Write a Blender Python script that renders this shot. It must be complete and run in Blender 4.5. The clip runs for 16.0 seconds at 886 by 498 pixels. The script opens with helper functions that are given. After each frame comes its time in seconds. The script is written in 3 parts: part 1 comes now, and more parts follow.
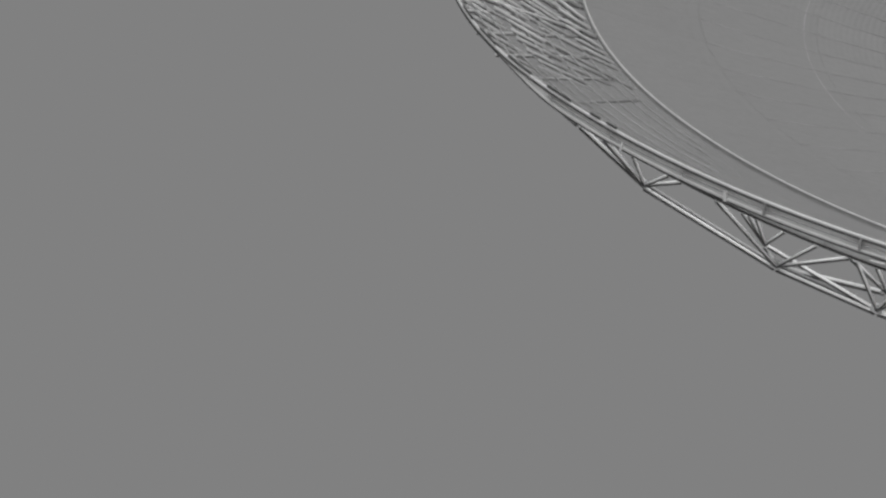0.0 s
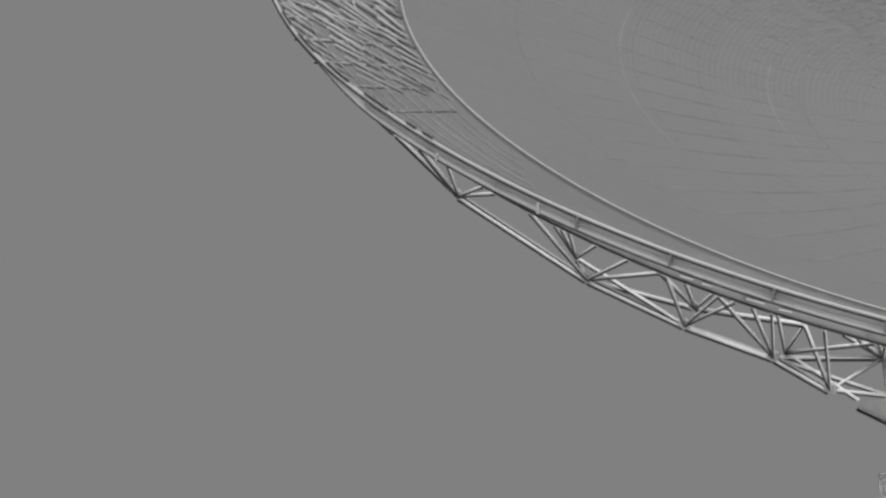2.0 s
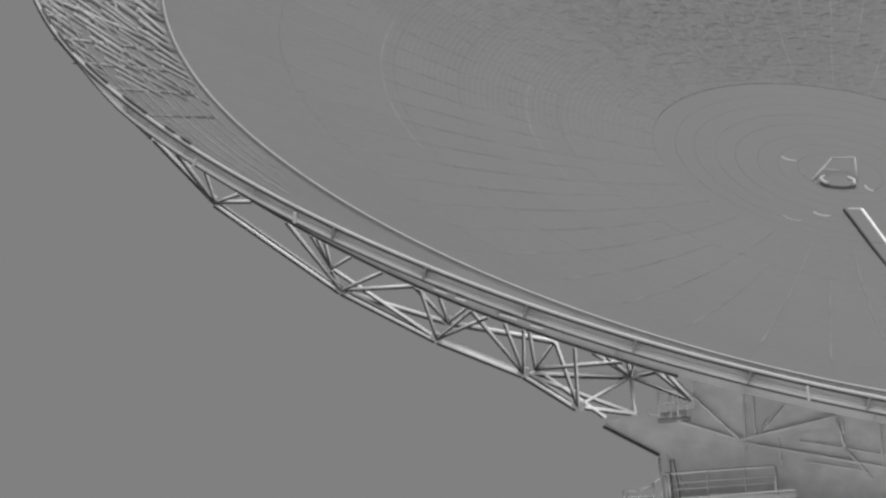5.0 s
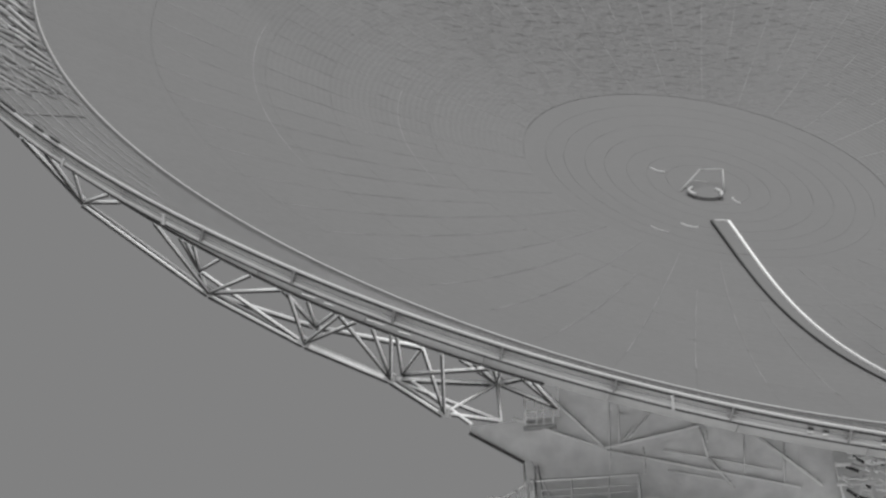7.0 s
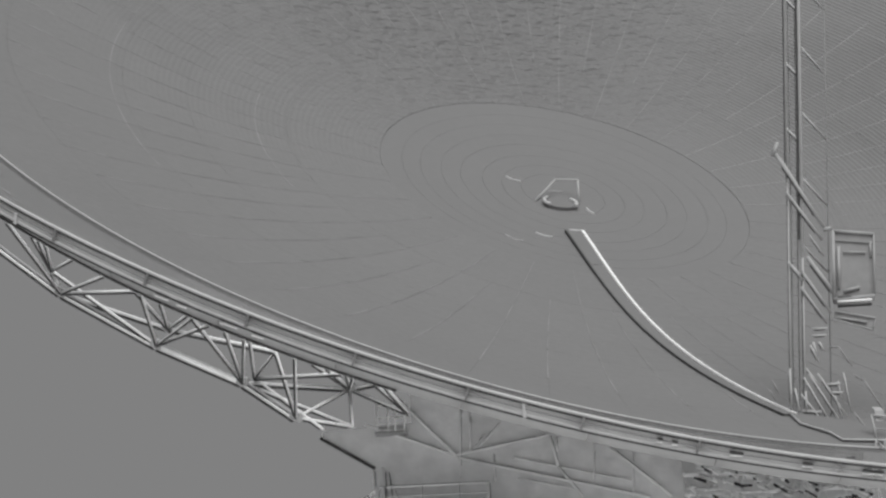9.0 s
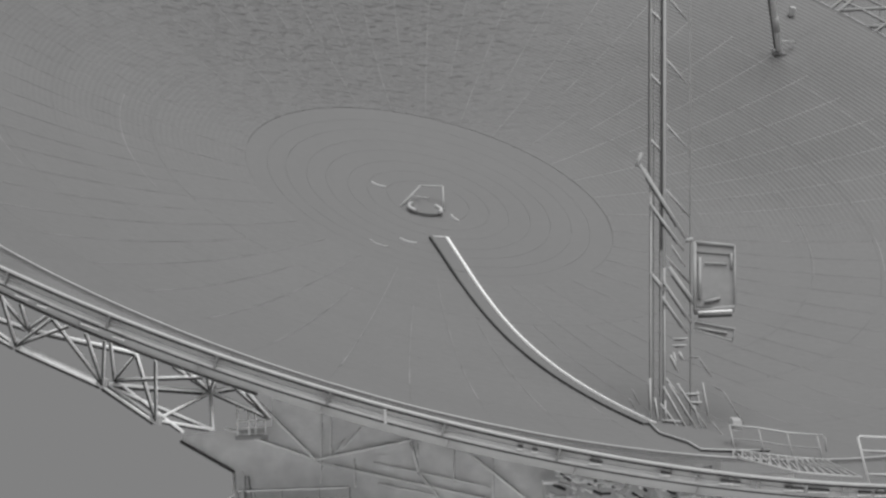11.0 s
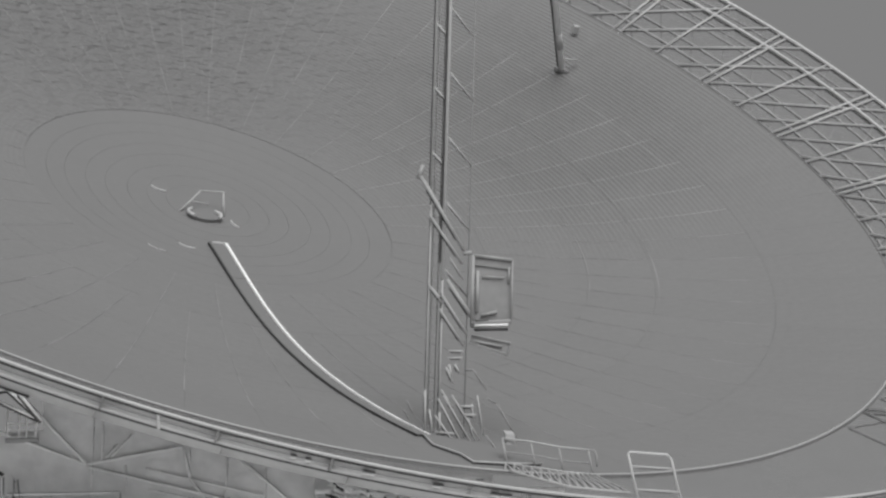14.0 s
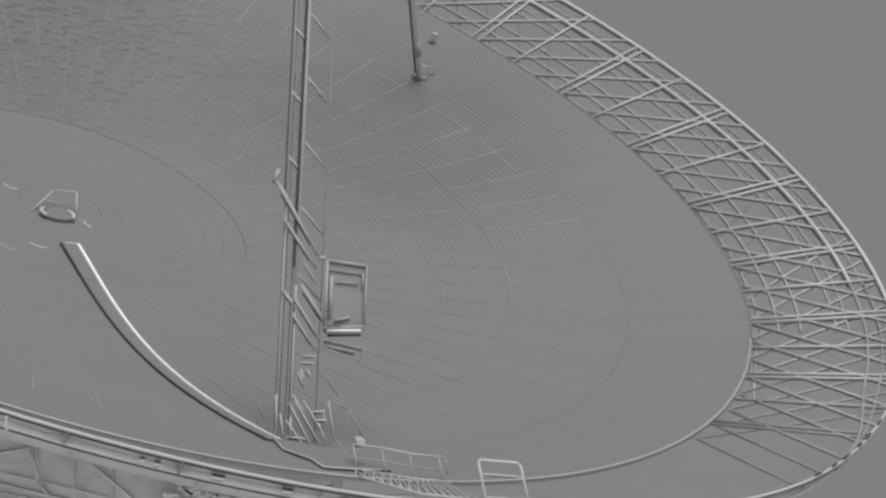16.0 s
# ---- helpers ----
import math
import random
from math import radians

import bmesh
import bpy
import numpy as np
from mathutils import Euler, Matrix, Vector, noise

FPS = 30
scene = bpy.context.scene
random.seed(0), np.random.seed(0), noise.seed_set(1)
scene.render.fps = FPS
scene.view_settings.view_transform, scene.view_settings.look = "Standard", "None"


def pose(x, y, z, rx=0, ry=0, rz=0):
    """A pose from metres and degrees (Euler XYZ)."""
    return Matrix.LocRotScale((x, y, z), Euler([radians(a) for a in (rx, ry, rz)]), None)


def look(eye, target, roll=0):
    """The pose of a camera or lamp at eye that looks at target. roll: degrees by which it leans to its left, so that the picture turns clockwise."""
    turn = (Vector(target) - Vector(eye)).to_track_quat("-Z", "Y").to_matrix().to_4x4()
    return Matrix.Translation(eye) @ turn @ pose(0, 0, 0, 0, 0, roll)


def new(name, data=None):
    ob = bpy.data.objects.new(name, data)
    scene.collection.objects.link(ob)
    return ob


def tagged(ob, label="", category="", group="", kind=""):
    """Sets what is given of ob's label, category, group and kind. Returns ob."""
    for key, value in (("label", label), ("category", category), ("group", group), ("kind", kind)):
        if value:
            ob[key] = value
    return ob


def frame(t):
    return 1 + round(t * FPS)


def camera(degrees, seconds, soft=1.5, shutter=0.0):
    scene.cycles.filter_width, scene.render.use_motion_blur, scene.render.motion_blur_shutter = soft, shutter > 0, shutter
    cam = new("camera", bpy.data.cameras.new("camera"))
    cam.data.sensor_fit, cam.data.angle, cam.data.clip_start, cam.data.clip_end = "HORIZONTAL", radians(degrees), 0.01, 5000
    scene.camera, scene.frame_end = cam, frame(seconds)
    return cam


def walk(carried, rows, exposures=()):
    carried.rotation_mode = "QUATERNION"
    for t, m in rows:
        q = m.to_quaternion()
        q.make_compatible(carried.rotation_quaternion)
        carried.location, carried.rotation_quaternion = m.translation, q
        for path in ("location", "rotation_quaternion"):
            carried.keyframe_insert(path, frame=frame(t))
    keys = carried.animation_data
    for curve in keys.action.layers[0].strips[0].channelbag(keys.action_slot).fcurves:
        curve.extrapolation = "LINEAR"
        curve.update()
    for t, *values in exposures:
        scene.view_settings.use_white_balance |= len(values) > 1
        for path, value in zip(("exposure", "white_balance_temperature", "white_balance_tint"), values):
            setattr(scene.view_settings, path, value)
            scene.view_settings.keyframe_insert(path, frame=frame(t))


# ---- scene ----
# The camera stands on the pasture on a tripod and pans evenly to the right, tilted up.
EYE = 1.7
PAN = [(0.0, 18.37), (0.5, 17.151), (1.0, 15.95), (1.5, 14.84), (2.0, 13.706), (2.5, 12.606), (3.0, 11.666), (3.5, 10.656),
       (4.0, 9.581), (6.5, 5.137), (7.0, 4.338), (7.5, 3.307), (8.0, 2.488), (8.5, 1.789), (9.0, 0.714),
       (11.5, -3.636), (12.0, -4.718), (12.5, -5.584), (13.0, -6.376), (13.5, -7.229), (14.0, -8.19),
       (14.5, -9.252), (15.0, -10.069), (15.5, -10.932), (16.0, -11.827)]
cam = camera(20.87, 16.0, soft=2.55)
walk(cam, [(t, pose(0, 0, EYE, 107.379, 2.253, a)) for t, a in PAN])

# ---- light: an even grey overcast sky with a soft, hazy sun high behind the camera on the right ----
world = bpy.data.worlds.new("overcast_sky")
scene.world = world
world.use_nodes = True
world.node_tree.nodes["Background"].inputs[0].default_value = (0.2160, 0.2160, 0.2165, 1)
world.node_tree.nodes["Background"].inputs[1].default_value = 1.0
SUN_DIR = Vector((0.12, -0.70, 0.70)).normalized()
sun = new("sun", bpy.data.lights.new("sun", "SUN"))
sun.data.energy, sun.data.angle, sun.data.color = 3.05, radians(52), (1, 0.999, 0.998)
sun.matrix_world = look(SUN_DIR * 200, (0, 0, 0))


# ---- the dish's own axes: x across, y up the face, z out along its axis; the vertex is the origin ----
FOCAL = 33.13
AZ, EL = radians(160.096), radians(44.229)
AXIS = Vector((math.cos(EL) * math.sin(AZ), math.cos(EL) * math.cos(AZ), math.sin(EL)))
ACROSS = Vector((-AXIS.y, AXIS.x, 0)).normalized()
FACE_UP = AXIS.cross(ACROSS)
VERTEX = Vector((4.84, 90.57, 30.38 + EYE))
DISH = Matrix((ACROSS, FACE_UP, AXIS)).transposed().to_4x4()
DISH.translation = VERTEX
DISH_AXES = new("reflector_dish")
DISH_AXES.matrix_world = DISH


# ---- materials ----
def material(name, base, rough=0.6, metal=0.0, grain=0.06, grain_scale=3.0, stain=0.08, stain_scale=0.25, bump=0.0, bump_scale=20.0, vary=0.0, rings=0.0, mottle=0.6):
    """Grey paint or metal with fine grain, broad stains and relief, in object space."""
    m = bpy.data.materials.new(name)
    m.use_nodes = True
    nt = m.node_tree
    n, l = nt.nodes, nt.links
    b = n["Principled BSDF"]
    b.inputs["Roughness"].default_value, b.inputs["Metallic"].default_value = rough, metal
    b.inputs["Specular IOR Level"].default_value = 0.3
    co = n.new("ShaderNodeTexCoord")
    val = None

    def add(sock):
        nonlocal val
        if val is None:
            val = sock
        else:
            a = n.new("ShaderNodeMath")
            a.operation = "ADD"
            l.new(val, a.inputs[0]), l.new(sock, a.inputs[1])
            val = a.outputs[0]

    for amount, scale, detail in ((grain, grain_scale, 4), (stain, stain_scale, 6)):
        t = n.new("ShaderNodeTexNoise")
        t.inputs["Scale"].default_value, t.inputs["Detail"].default_value = scale, detail
        l.new(co.outputs["Object"], t.inputs["Vector"])
        r = n.new("ShaderNodeMapRange")
        r.inputs["From Min"].default_value, r.inputs["From Max"].default_value = 0.3, 0.7
        r.inputs["To Min"].default_value, r.inputs["To Max"].default_value = -amount, amount
        l.new(t.outputs["Fac"], r.inputs["Value"])
        add(r.outputs[0])
    if vary:
        o = n.new("ShaderNodeObjectInfo")
        r = n.new("ShaderNodeMapRange")
        r.inputs["To Min"].default_value, r.inputs["To Max"].default_value = -vary, vary
        l.new(o.outputs["Random"], r.inputs["Value"])
        add(r.outputs[0])
    mul = n.new("ShaderNodeMath")
    mul.operation = "MULTIPLY_ADD"
    mul.inputs[1].default_value, mul.inputs[2].default_value = base, base
    l.new(val, mul.inputs[0])
    c = n.new("ShaderNodeCombineColor")
    for k in range(3):
        l.new(mul.outputs[0], c.inputs[k])
    l.new(c.outputs[0], b.inputs["Base Color"])
    if bump:
        t = n.new("ShaderNodeTexNoise")
        t.inputs["Scale"].default_value, t.inputs["Detail"].default_value = bump_scale, 5
        l.new(co.outputs["Object"], t.inputs["Vector"])
        d = n.new("ShaderNodeBump")
        d.inputs["Strength"].default_value, d.inputs["Distance"].default_value = bump, 0.02
        l.new(t.outputs["Fac"], d.inputs["Height"])
        l.new(d.outputs[0], b.inputs["Normal"])
    if rings:
        # pressed ribs along the rings and a weathered, dented area, both fading out, laid out in the dish's own space
        dish = n.new("ShaderNodeTexCoord")
        dish.object = DISH_AXES

        def near(x, y, inner, outer):
            v = n.new("ShaderNodeVectorMath")
            v.operation = "DISTANCE"
            v.inputs[1].default_value = (x, y, 2.5)
            l.new(dish.outputs["Object"], v.inputs[0])
            k = n.new("ShaderNodeMapRange")
            k.interpolation_type = "SMOOTHSTEP"
            k.inputs["From Min"].default_value, k.inputs["From Max"].default_value = outer, inner
            l.new(v.outputs["Value"], k.inputs["Value"])
            return k.outputs[0]

        def math_node(op, a, b_):
            k = n.new("ShaderNodeMath")
            k.operation = op
            for sock, v in ((k.inputs[0], a), (k.inputs[1], b_)):
                if isinstance(v, (int, float)):
                    sock.default_value = v
                else:
                    l.new(v, sock)
            return k.outputs[0]

        wv = n.new("ShaderNodeTexWave")
        wv.wave_type, wv.rings_direction = "RINGS", "Z"
        wv.inputs["Scale"].default_value, wv.inputs["Distortion"].default_value = 1.35, 0.8
        wv.inputs["Detail"].default_value, wv.inputs["Detail Scale"].default_value = 3.0, 1.2
        l.new(dish.outputs["Object"], wv.inputs["Vector"])
        area = n.new("ShaderNodeTexNoise")
        area.inputs["Scale"].default_value, area.inputs["Detail"].default_value = 0.4, 4
        l.new(dish.outputs["Object"], area.inputs["Vector"])
        rag = n.new("ShaderNodeTexNoise")
        rag.inputs["Scale"].default_value, rag.inputs["Detail"].default_value = 1.9, 3
        wide = n.new("ShaderNodeMapping")
        wide.inputs["Scale"].default_value = (0.75, 1.5, 1.0)
        l.new(dish.outputs["Object"], wide.inputs["Vector"])
        l.new(wide.outputs[0], rag.inputs["Vector"])
        uneven = n.new("ShaderNodeMapRange")
        uneven.inputs["From Min"].default_value, uneven.inputs["From Max"].default_value = 0.2, 0.5
        l.new(area.outputs["Fac"], uneven.inputs["Value"])
        ribs = math_node("MULTIPLY", math_node("MULTIPLY", wv.outputs["Fac"], math_node("ADD", near(17.0, 7.5, 4.0, 14.0), math_node("MULTIPLY", near(-10.5, 6.0, 2.0, 10.0), 0.13))), math_node("ADD", math_node("MULTIPLY", uneven.outputs[0], 0.5), 0.5))
        dents = math_node("MULTIPLY", rag.outputs["Fac"], math_node("ADD", math_node("MULTIPLY", near(-1, 18, 5.0, 19.0), mottle), 0.5))
        # light on the ribs' crests and shade in the grooves, painted into the colour
        rib_shade = math_node("MULTIPLY", math_node("SUBTRACT", wv.outputs["Fac"], 0.5), math_node("ADD", near(17.0, 7.5, 5.0, 13.0), math_node("MULTIPLY", near(-12.0, 6.0, 2.0, 10.0), 0.3)))
        l.new(math_node("ADD", val, math_node("MULTIPLY", rib_shade, 0.28)), mul.inputs[0])
        d = n.new("ShaderNodeBump")
        d.inputs["Strength"].default_value, d.inputs["Distance"].default_value = rings, 0.06
        l.new(math_node("ADD", math_node("MULTIPLY", ribs, 1.2), dents), d.inputs["Height"])
        l.new(d.outputs[0], b.inputs["Normal"])
    return m


PANEL = material("aluminium_panel", 0.183, 0.85, grain=0.03, grain_scale=4.0, stain=0.015, vary=0.012, rings=1.0, mottle=11.0)
HUB = material("smooth_hub_sheet", 0.181, 0.85, grain=0.015, stain=0.015)
MESH = material("galvanised_mesh", 0.34, 0.7)
PAINT = material("pale_steel_paint", 0.46, 0.5, grain=0.05, stain=0.06)
WHITE = material("white_edge_paint", 0.55, 0.5, grain=0.03, stain=0.05)
DULL = material("grey_steel_paint", 0.24, 0.6, grain=0.08, stain=0.12, bump=0.2)
FASCIA = material("white_fascia_sheet", 0.56, 0.6, grain=0.04, stain=0.05)
# light put into the tone, so shaded truss, stays and legs read bright
BRIGHT = material("bright_white_paint", 0.92, 0.45, grain=0.04, stain=0.05)
STAY = material("grey_stay_paint", 0.62, 0.6, grain=0.05, stain=0.05)
GEAR = material("worn_grey_paint", 0.34, 0.5, grain=0.08, stain=0.1)
CLAD = material("turret_cladding", 0.82, 0.7, grain=0.09, grain_scale=1.6, stain=0.06, bump=0.9, bump_scale=4)
# also used to paint shade along bars, edges and slots
DARK = material("dark_steel_and_shade", 0.05, 0.6)
# ground tone raised to bounce more light up to the turret
GRASS = material("dry_pasture", 0.48, 0.95, grain=0.3, grain_scale=2, stain=0.3, stain_scale=0.05, bump=0.6)
BOUNCE = material("pale_bounce_surface", 0.76, 0.9, grain=0.1, grain_scale=4, stain=0.12, stain_scale=0.2)


# ---- geometry helpers ----
class Geo:
    """Collects the faces of one mesh."""

    def __init__(self):
        self.v, self.f, self.s = [], [], []

    def tube(self, p, q, r, sides=8, r2=None, caps=True):
        p, q = Vector(p), Vector(q)
        d = (q - p).normalized()
        a = d.orthogonal().normalized()
        b = d.cross(a)
        k = len(self.v)
        r2 = r if r2 is None else r2
        for c, rad in ((p, r), (q, r2)):
            for i in range(sides):
                w = 2 * math.pi * i / sides
                self.v.append(c + (a * math.cos(w) + b * math.sin(w)) * rad)
        for i in range(sides):
            j = (i + 1) % sides
            self.f.append((k + i, k + j, k + sides + j, k + sides + i))
            self.s.append(sides > 4)
        if caps:
            self.f += [tuple(k + i for i in reversed(range(sides))), tuple(k + sides + i for i in range(sides))]
            self.s += [False, False]
        return self

    def pipe(self, pts, r, sides=8, closed=False):
        """A round bar through points, mitred at each."""
        pts = [Vector(p) for p in pts]
        n, k = len(pts), len(self.v)
        up = None
        for i, p in enumerate(pts):
            a = pts[i - 1] if (i or closed) else p
            b = pts[(i + 1) % n] if (i < n - 1 or closed) else p
            d = (b - a).normalized()
            if up is None:
                up = d.orthogonal().normalized()
            up = (up - d * up.dot(d)).normalized()
            w = d.cross(up)
            for j in range(sides):
                t = 2 * math.pi * j / sides
                self.v.append(p + (up * math.cos(t) + w * math.sin(t)) * r)
        for i in range(n if closed else n - 1):
            for j in range(sides):
                a, b = k + i * sides, k + ((i + 1) % n) * sides
                m = (j + 1) % sides
                self.f.append((a + j, a + m, b + m, b + j))
                self.s.append(True)
        if not closed:
            self.f += [tuple(k + j for j in reversed(range(sides))), tuple(k + (n - 1) * sides + j for j in range(sides))]
            self.s += [False, False]
        return self

    def hexa(self, c):
        """A block from its 8 corners: four below, four above in the same order."""
        k = len(self.v)
        self.v += [Vector(p) for p in c]
        for q in ((3, 2, 1, 0), (4, 5, 6, 7), (0, 1, 5, 4), (1, 2, 6, 5), (2, 3, 7, 6), (3, 0, 4, 7)):
            self.f.append(tuple(k + i for i in q))
            self.s.append(False)
        return self

    def box(self, lo, hi):
        (a, b, c), (d, e, f) = lo, hi
        return self.hexa([(a, b, c), (d, b, c), (d, e, c), (a, e, c), (a, b, f), (d, b, f), (d, e, f), (a, e, f)])

    def beam(self, p, q, wide, high, up=(0, 0, 1)):
        """A rectangular bar from p to q."""
        p, q = Vector(p), Vector(q)
        d = (q - p).normalized()
        s = d.cross(Vector(up)).normalized() * wide / 2
        t = s.cross(d).normalized() * high / 2
        return self.hexa([p - s - t, p + s - t, q + s - t, q - s - t, p - s + t, p + s + t, q + s + t, q - s + t])

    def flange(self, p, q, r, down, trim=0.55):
        """A dark strip beside a bar that paints its shaded edge, in the second material."""
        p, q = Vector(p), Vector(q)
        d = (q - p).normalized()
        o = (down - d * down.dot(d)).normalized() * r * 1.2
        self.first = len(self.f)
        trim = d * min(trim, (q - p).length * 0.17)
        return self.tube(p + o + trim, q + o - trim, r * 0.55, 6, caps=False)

    first = None

    def mesh(self, name):
        me = bpy.data.meshes.new(name)
        me.from_pydata([tuple(p) for p in self.v], [], self.f)
        me.polygons.foreach_set("use_smooth", self.s)
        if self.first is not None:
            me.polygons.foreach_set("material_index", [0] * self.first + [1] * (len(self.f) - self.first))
        me.update()
        return me


def part(name, geo, mat, parent, label=""):
    me = geo if isinstance(geo, bpy.types.Mesh) else geo.mesh(name)
    if not me.materials:
        me.materials.append(mat)
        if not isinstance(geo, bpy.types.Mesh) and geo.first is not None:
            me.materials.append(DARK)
    ob = new(name, me)
    ob.parent = parent
    return tagged(ob, label)


def thing(name, m, label, category, group="", kind=""):
    e = new(name)
    e.matrix_world = m
    return tagged(e, label, category, group, kind)


def polar(r, deg, off=0.0):
    """A point of the dish at radius r and angle deg, off metres in front of the surface."""
    a = radians(deg)
    return Vector((r * math.cos(a), r * math.sin(a), r * r / 4 / FOCAL + off))


# ---- ground ----
ground = tagged(part("ground", Geo().box((-3000, -3000, -0.4), (3000, 3000, 0)), GRASS, None), "dry pasture round the telescope", "ground", kind="structure")
# unseen pale disc, added as a reflector to brighten the shaded turret
g = Geo()
g.tube((3, 78, -0.05), (3, 78, 0.06), 42, 64)
bounce_disc = tagged(part("pavement", g, BOUNCE, None), "unseen pale disc added to bounce light onto the turret", "pavement", kind="structure")

# ---- the reflector ----
reflector = tagged(DISH_AXES, "grey panelled radio telescope dish with a mesh outer ring", "dish")
RIBS, RIB0 = 32, -4.5
STEP = 360 / RIBS


def smooth(x):
    x = min(1, max(0, x))
    return x * x * (3 - 2 * x)


def rim_bulge(deg):
    """How far the rim is bulged to fit the camera's view: nothing at the sides, most along the lower edge."""
    a = (deg + 360) % 360 - 360
    return smooth((a + 178) / 28) * smooth((-48 - a) / 34)


def rim_top(deg, out=0.0, lift=0.0):
    k, a = rim_bulge(deg), radians(deg)
    d = (deg + 360) % 360 - 360
    r = 32.0 + 0.70 * k + out + 0.12 * smooth(max((d + 12) / 20, (-190 - d) / 20) if d > -90 or d < -190 else 0)
    return Vector((r * math.cos(a), r * math.sin(a), 7.72 + 0.80 * k + lift))


def rim_foot(deg, out=0.0, lift=0.0):
    """The lower rim tube, which parts from the upper one only along the low side of the dish."""
    a = (deg + 360) % 360 - 360
    e = smooth((a + 162) / 9) * smooth((-46 - a) / 16)
    p = rim_top(deg)
    k = 1 + (out + e * (0.08 * rim_bulge(deg) - 0.02)) / math.hypot(p.x, p.y)
    return Vector((p.x * k, p.y * k, p.z - 0.07 - e * (0.09 + 0.22 * rim_bulge(deg)) + lift))


def outer(r, deg, off=0.0):
    """A point of the open outer ring between the panels' edge and the rim."""
    t = (r - 27.0) / 5.0
    a = radians(deg)
    k = rim_bulge(deg)
    rr = r + 0.7 * k * t
    return Vector((rr * math.cos(a), rr * math.sin(a), r * r / 4 / FOCAL + 0.62 * k * t * t + off))


def annulus(r0, r1, segs, z0, thick):
    g = Geo()
    mid = (r0 + r1) / 2
    for rr, z in ((r0, z0), (mid, z0), (r1, z0), (r0, z0), (r0, z0 - thick), (r1, z0), (r1, z0 - thick)):
        g.v += [polar(rr, 360 * i / segs, z) for i in range(segs)]
    for i in range(segs):
        j = (i + 1) % segs
        for a, b, sm in ((0, 1, True), (1, 2, True), (4, 3, False), (5, 6, False)):
            g.f.append((a * segs + i, b * segs + i, b * segs + j, a * segs + j))
            g.s.append(sm)
    return g


hub_edges = [0.02, 1.7, 2.5, 3.3, 4.2, 5.0, 5.85, 6.6, 7.5]
for a, b in zip(hub_edges, hub_edges[1:]):
    part("hub_panel", annulus(a, b - 0.008, 128, -0.012, 0.03), HUB, reflector)
back = Geo()
rs = [0.05] + [1.0 * k for k in range(1, 27)] + [26.8]
for rr in rs:
    back.v += [polar(rr, 360 * i / 128, -0.04) for i in range(128)]
for k in range(len(rs) - 1):
    for i in range(128):
        j = (i + 1) % 128
        back.f.append((k * 128 + i, k * 128 + 128 + i, k * 128 + 128 + j, k * 128 + j))
        back.s.append(True)
part("backing_sheet", back, HUB, reflector)


def panel_mesh(r0, r1, span, side_gap=0.004, gap=0.006, thick=0.03):
    """One curved panel, its middle at angle 0."""
    g = Geo()
    na, nr = 4, 2
    for low in (0, -thick):
        for i in range(nr + 1):
            rr = r0 + gap / 2 + (r1 - r0 - gap) * i / nr
            half = span / 2 - math.degrees(side_gap / 2 / rr)
            for j in range(na + 1):
                g.v.append(polar(rr, -half + 2 * half * j / na, low))
    w = na + 1
    top = w * (nr + 1)
    for i in range(nr):
        for j in range(na):
            k = i * w + j
            g.f.append((k, k + w, k + w + 1, k + 1))
            g.s.append(True)
    loop = [j for j in range(w)] + [i * w + na for i in range(1, nr + 1)] + [nr * w + j for j in reversed(range(na))] + [i * w for i in reversed(range(1, nr))]
    rim_v = len(g.v)
    g.v += [g.v[k] for k in loop]
    m = len(loop)
    for i in range(m):
        j = (i + 1) % m
        g.f.append((rim_v + i, rim_v + j, top + loop[j], top + loop[i]))
        g.s.append(False)
    return g.mesh("panel")


edges = [(7.503, 11.3, 32), (11.3, 15.3, 64), (15.3, 17.9, 64), (17.9, 22.4, 64), (22.4, 26.9, 64)]
for a, b, n in edges:
    me = panel_mesh(a, b, 360 / n)
    for i in range(n):
        o = part("panel", me, PANEL, reflector)
        o.rotation_euler = (0, 0, radians(RIB0 + 360 / n * (i + 0.5)))


# slim pale strips over the radial joints, painting the light on their relief
SEAM = material("seam_highlight_strip", 0.238, 0.7, grain=0.15, grain_scale=0.6, stain=0.2, stain_scale=0.3)
# paler copy, a stronger painted highlight for one sector
PALE_SEAM = material("pale_seam_highlight_strip", 0.285, 0.7, grain=0.1, grain_scale=0.6, stain=0.1, stain_scale=0.3)
for r0, r1, n in ((7.6, 11.2, 32), (11.4, 17.8, 64), (18.0, 22.3, 64)):
    g = Geo()
    for i in range(9):
        rr = r0 + (r1 - r0) * i / 8
        w = math.degrees(0.015 / rr)
        g.v += [polar(rr, -w, -0.01), polar(rr, -w, 0.015), polar(rr, w, 0.015), polar(rr, w, -0.01)]
    for i in range(8):
        k = 4 * i
        for p in range(3):
            g.f.append((k + p, k + p + 1, k + p + 5, k + p + 4))
            g.s.append(False)
    me, pale = g.mesh("seam_cover"), g.mesh("seam_cover")
    for i in range(n):
        a = RIB0 + 360 / n * i
        east = -8 < a < 40
        part("seam_cover", pale if east else me, PALE_SEAM if east else SEAM, reflector).rotation_euler = (0, 0, radians(a))


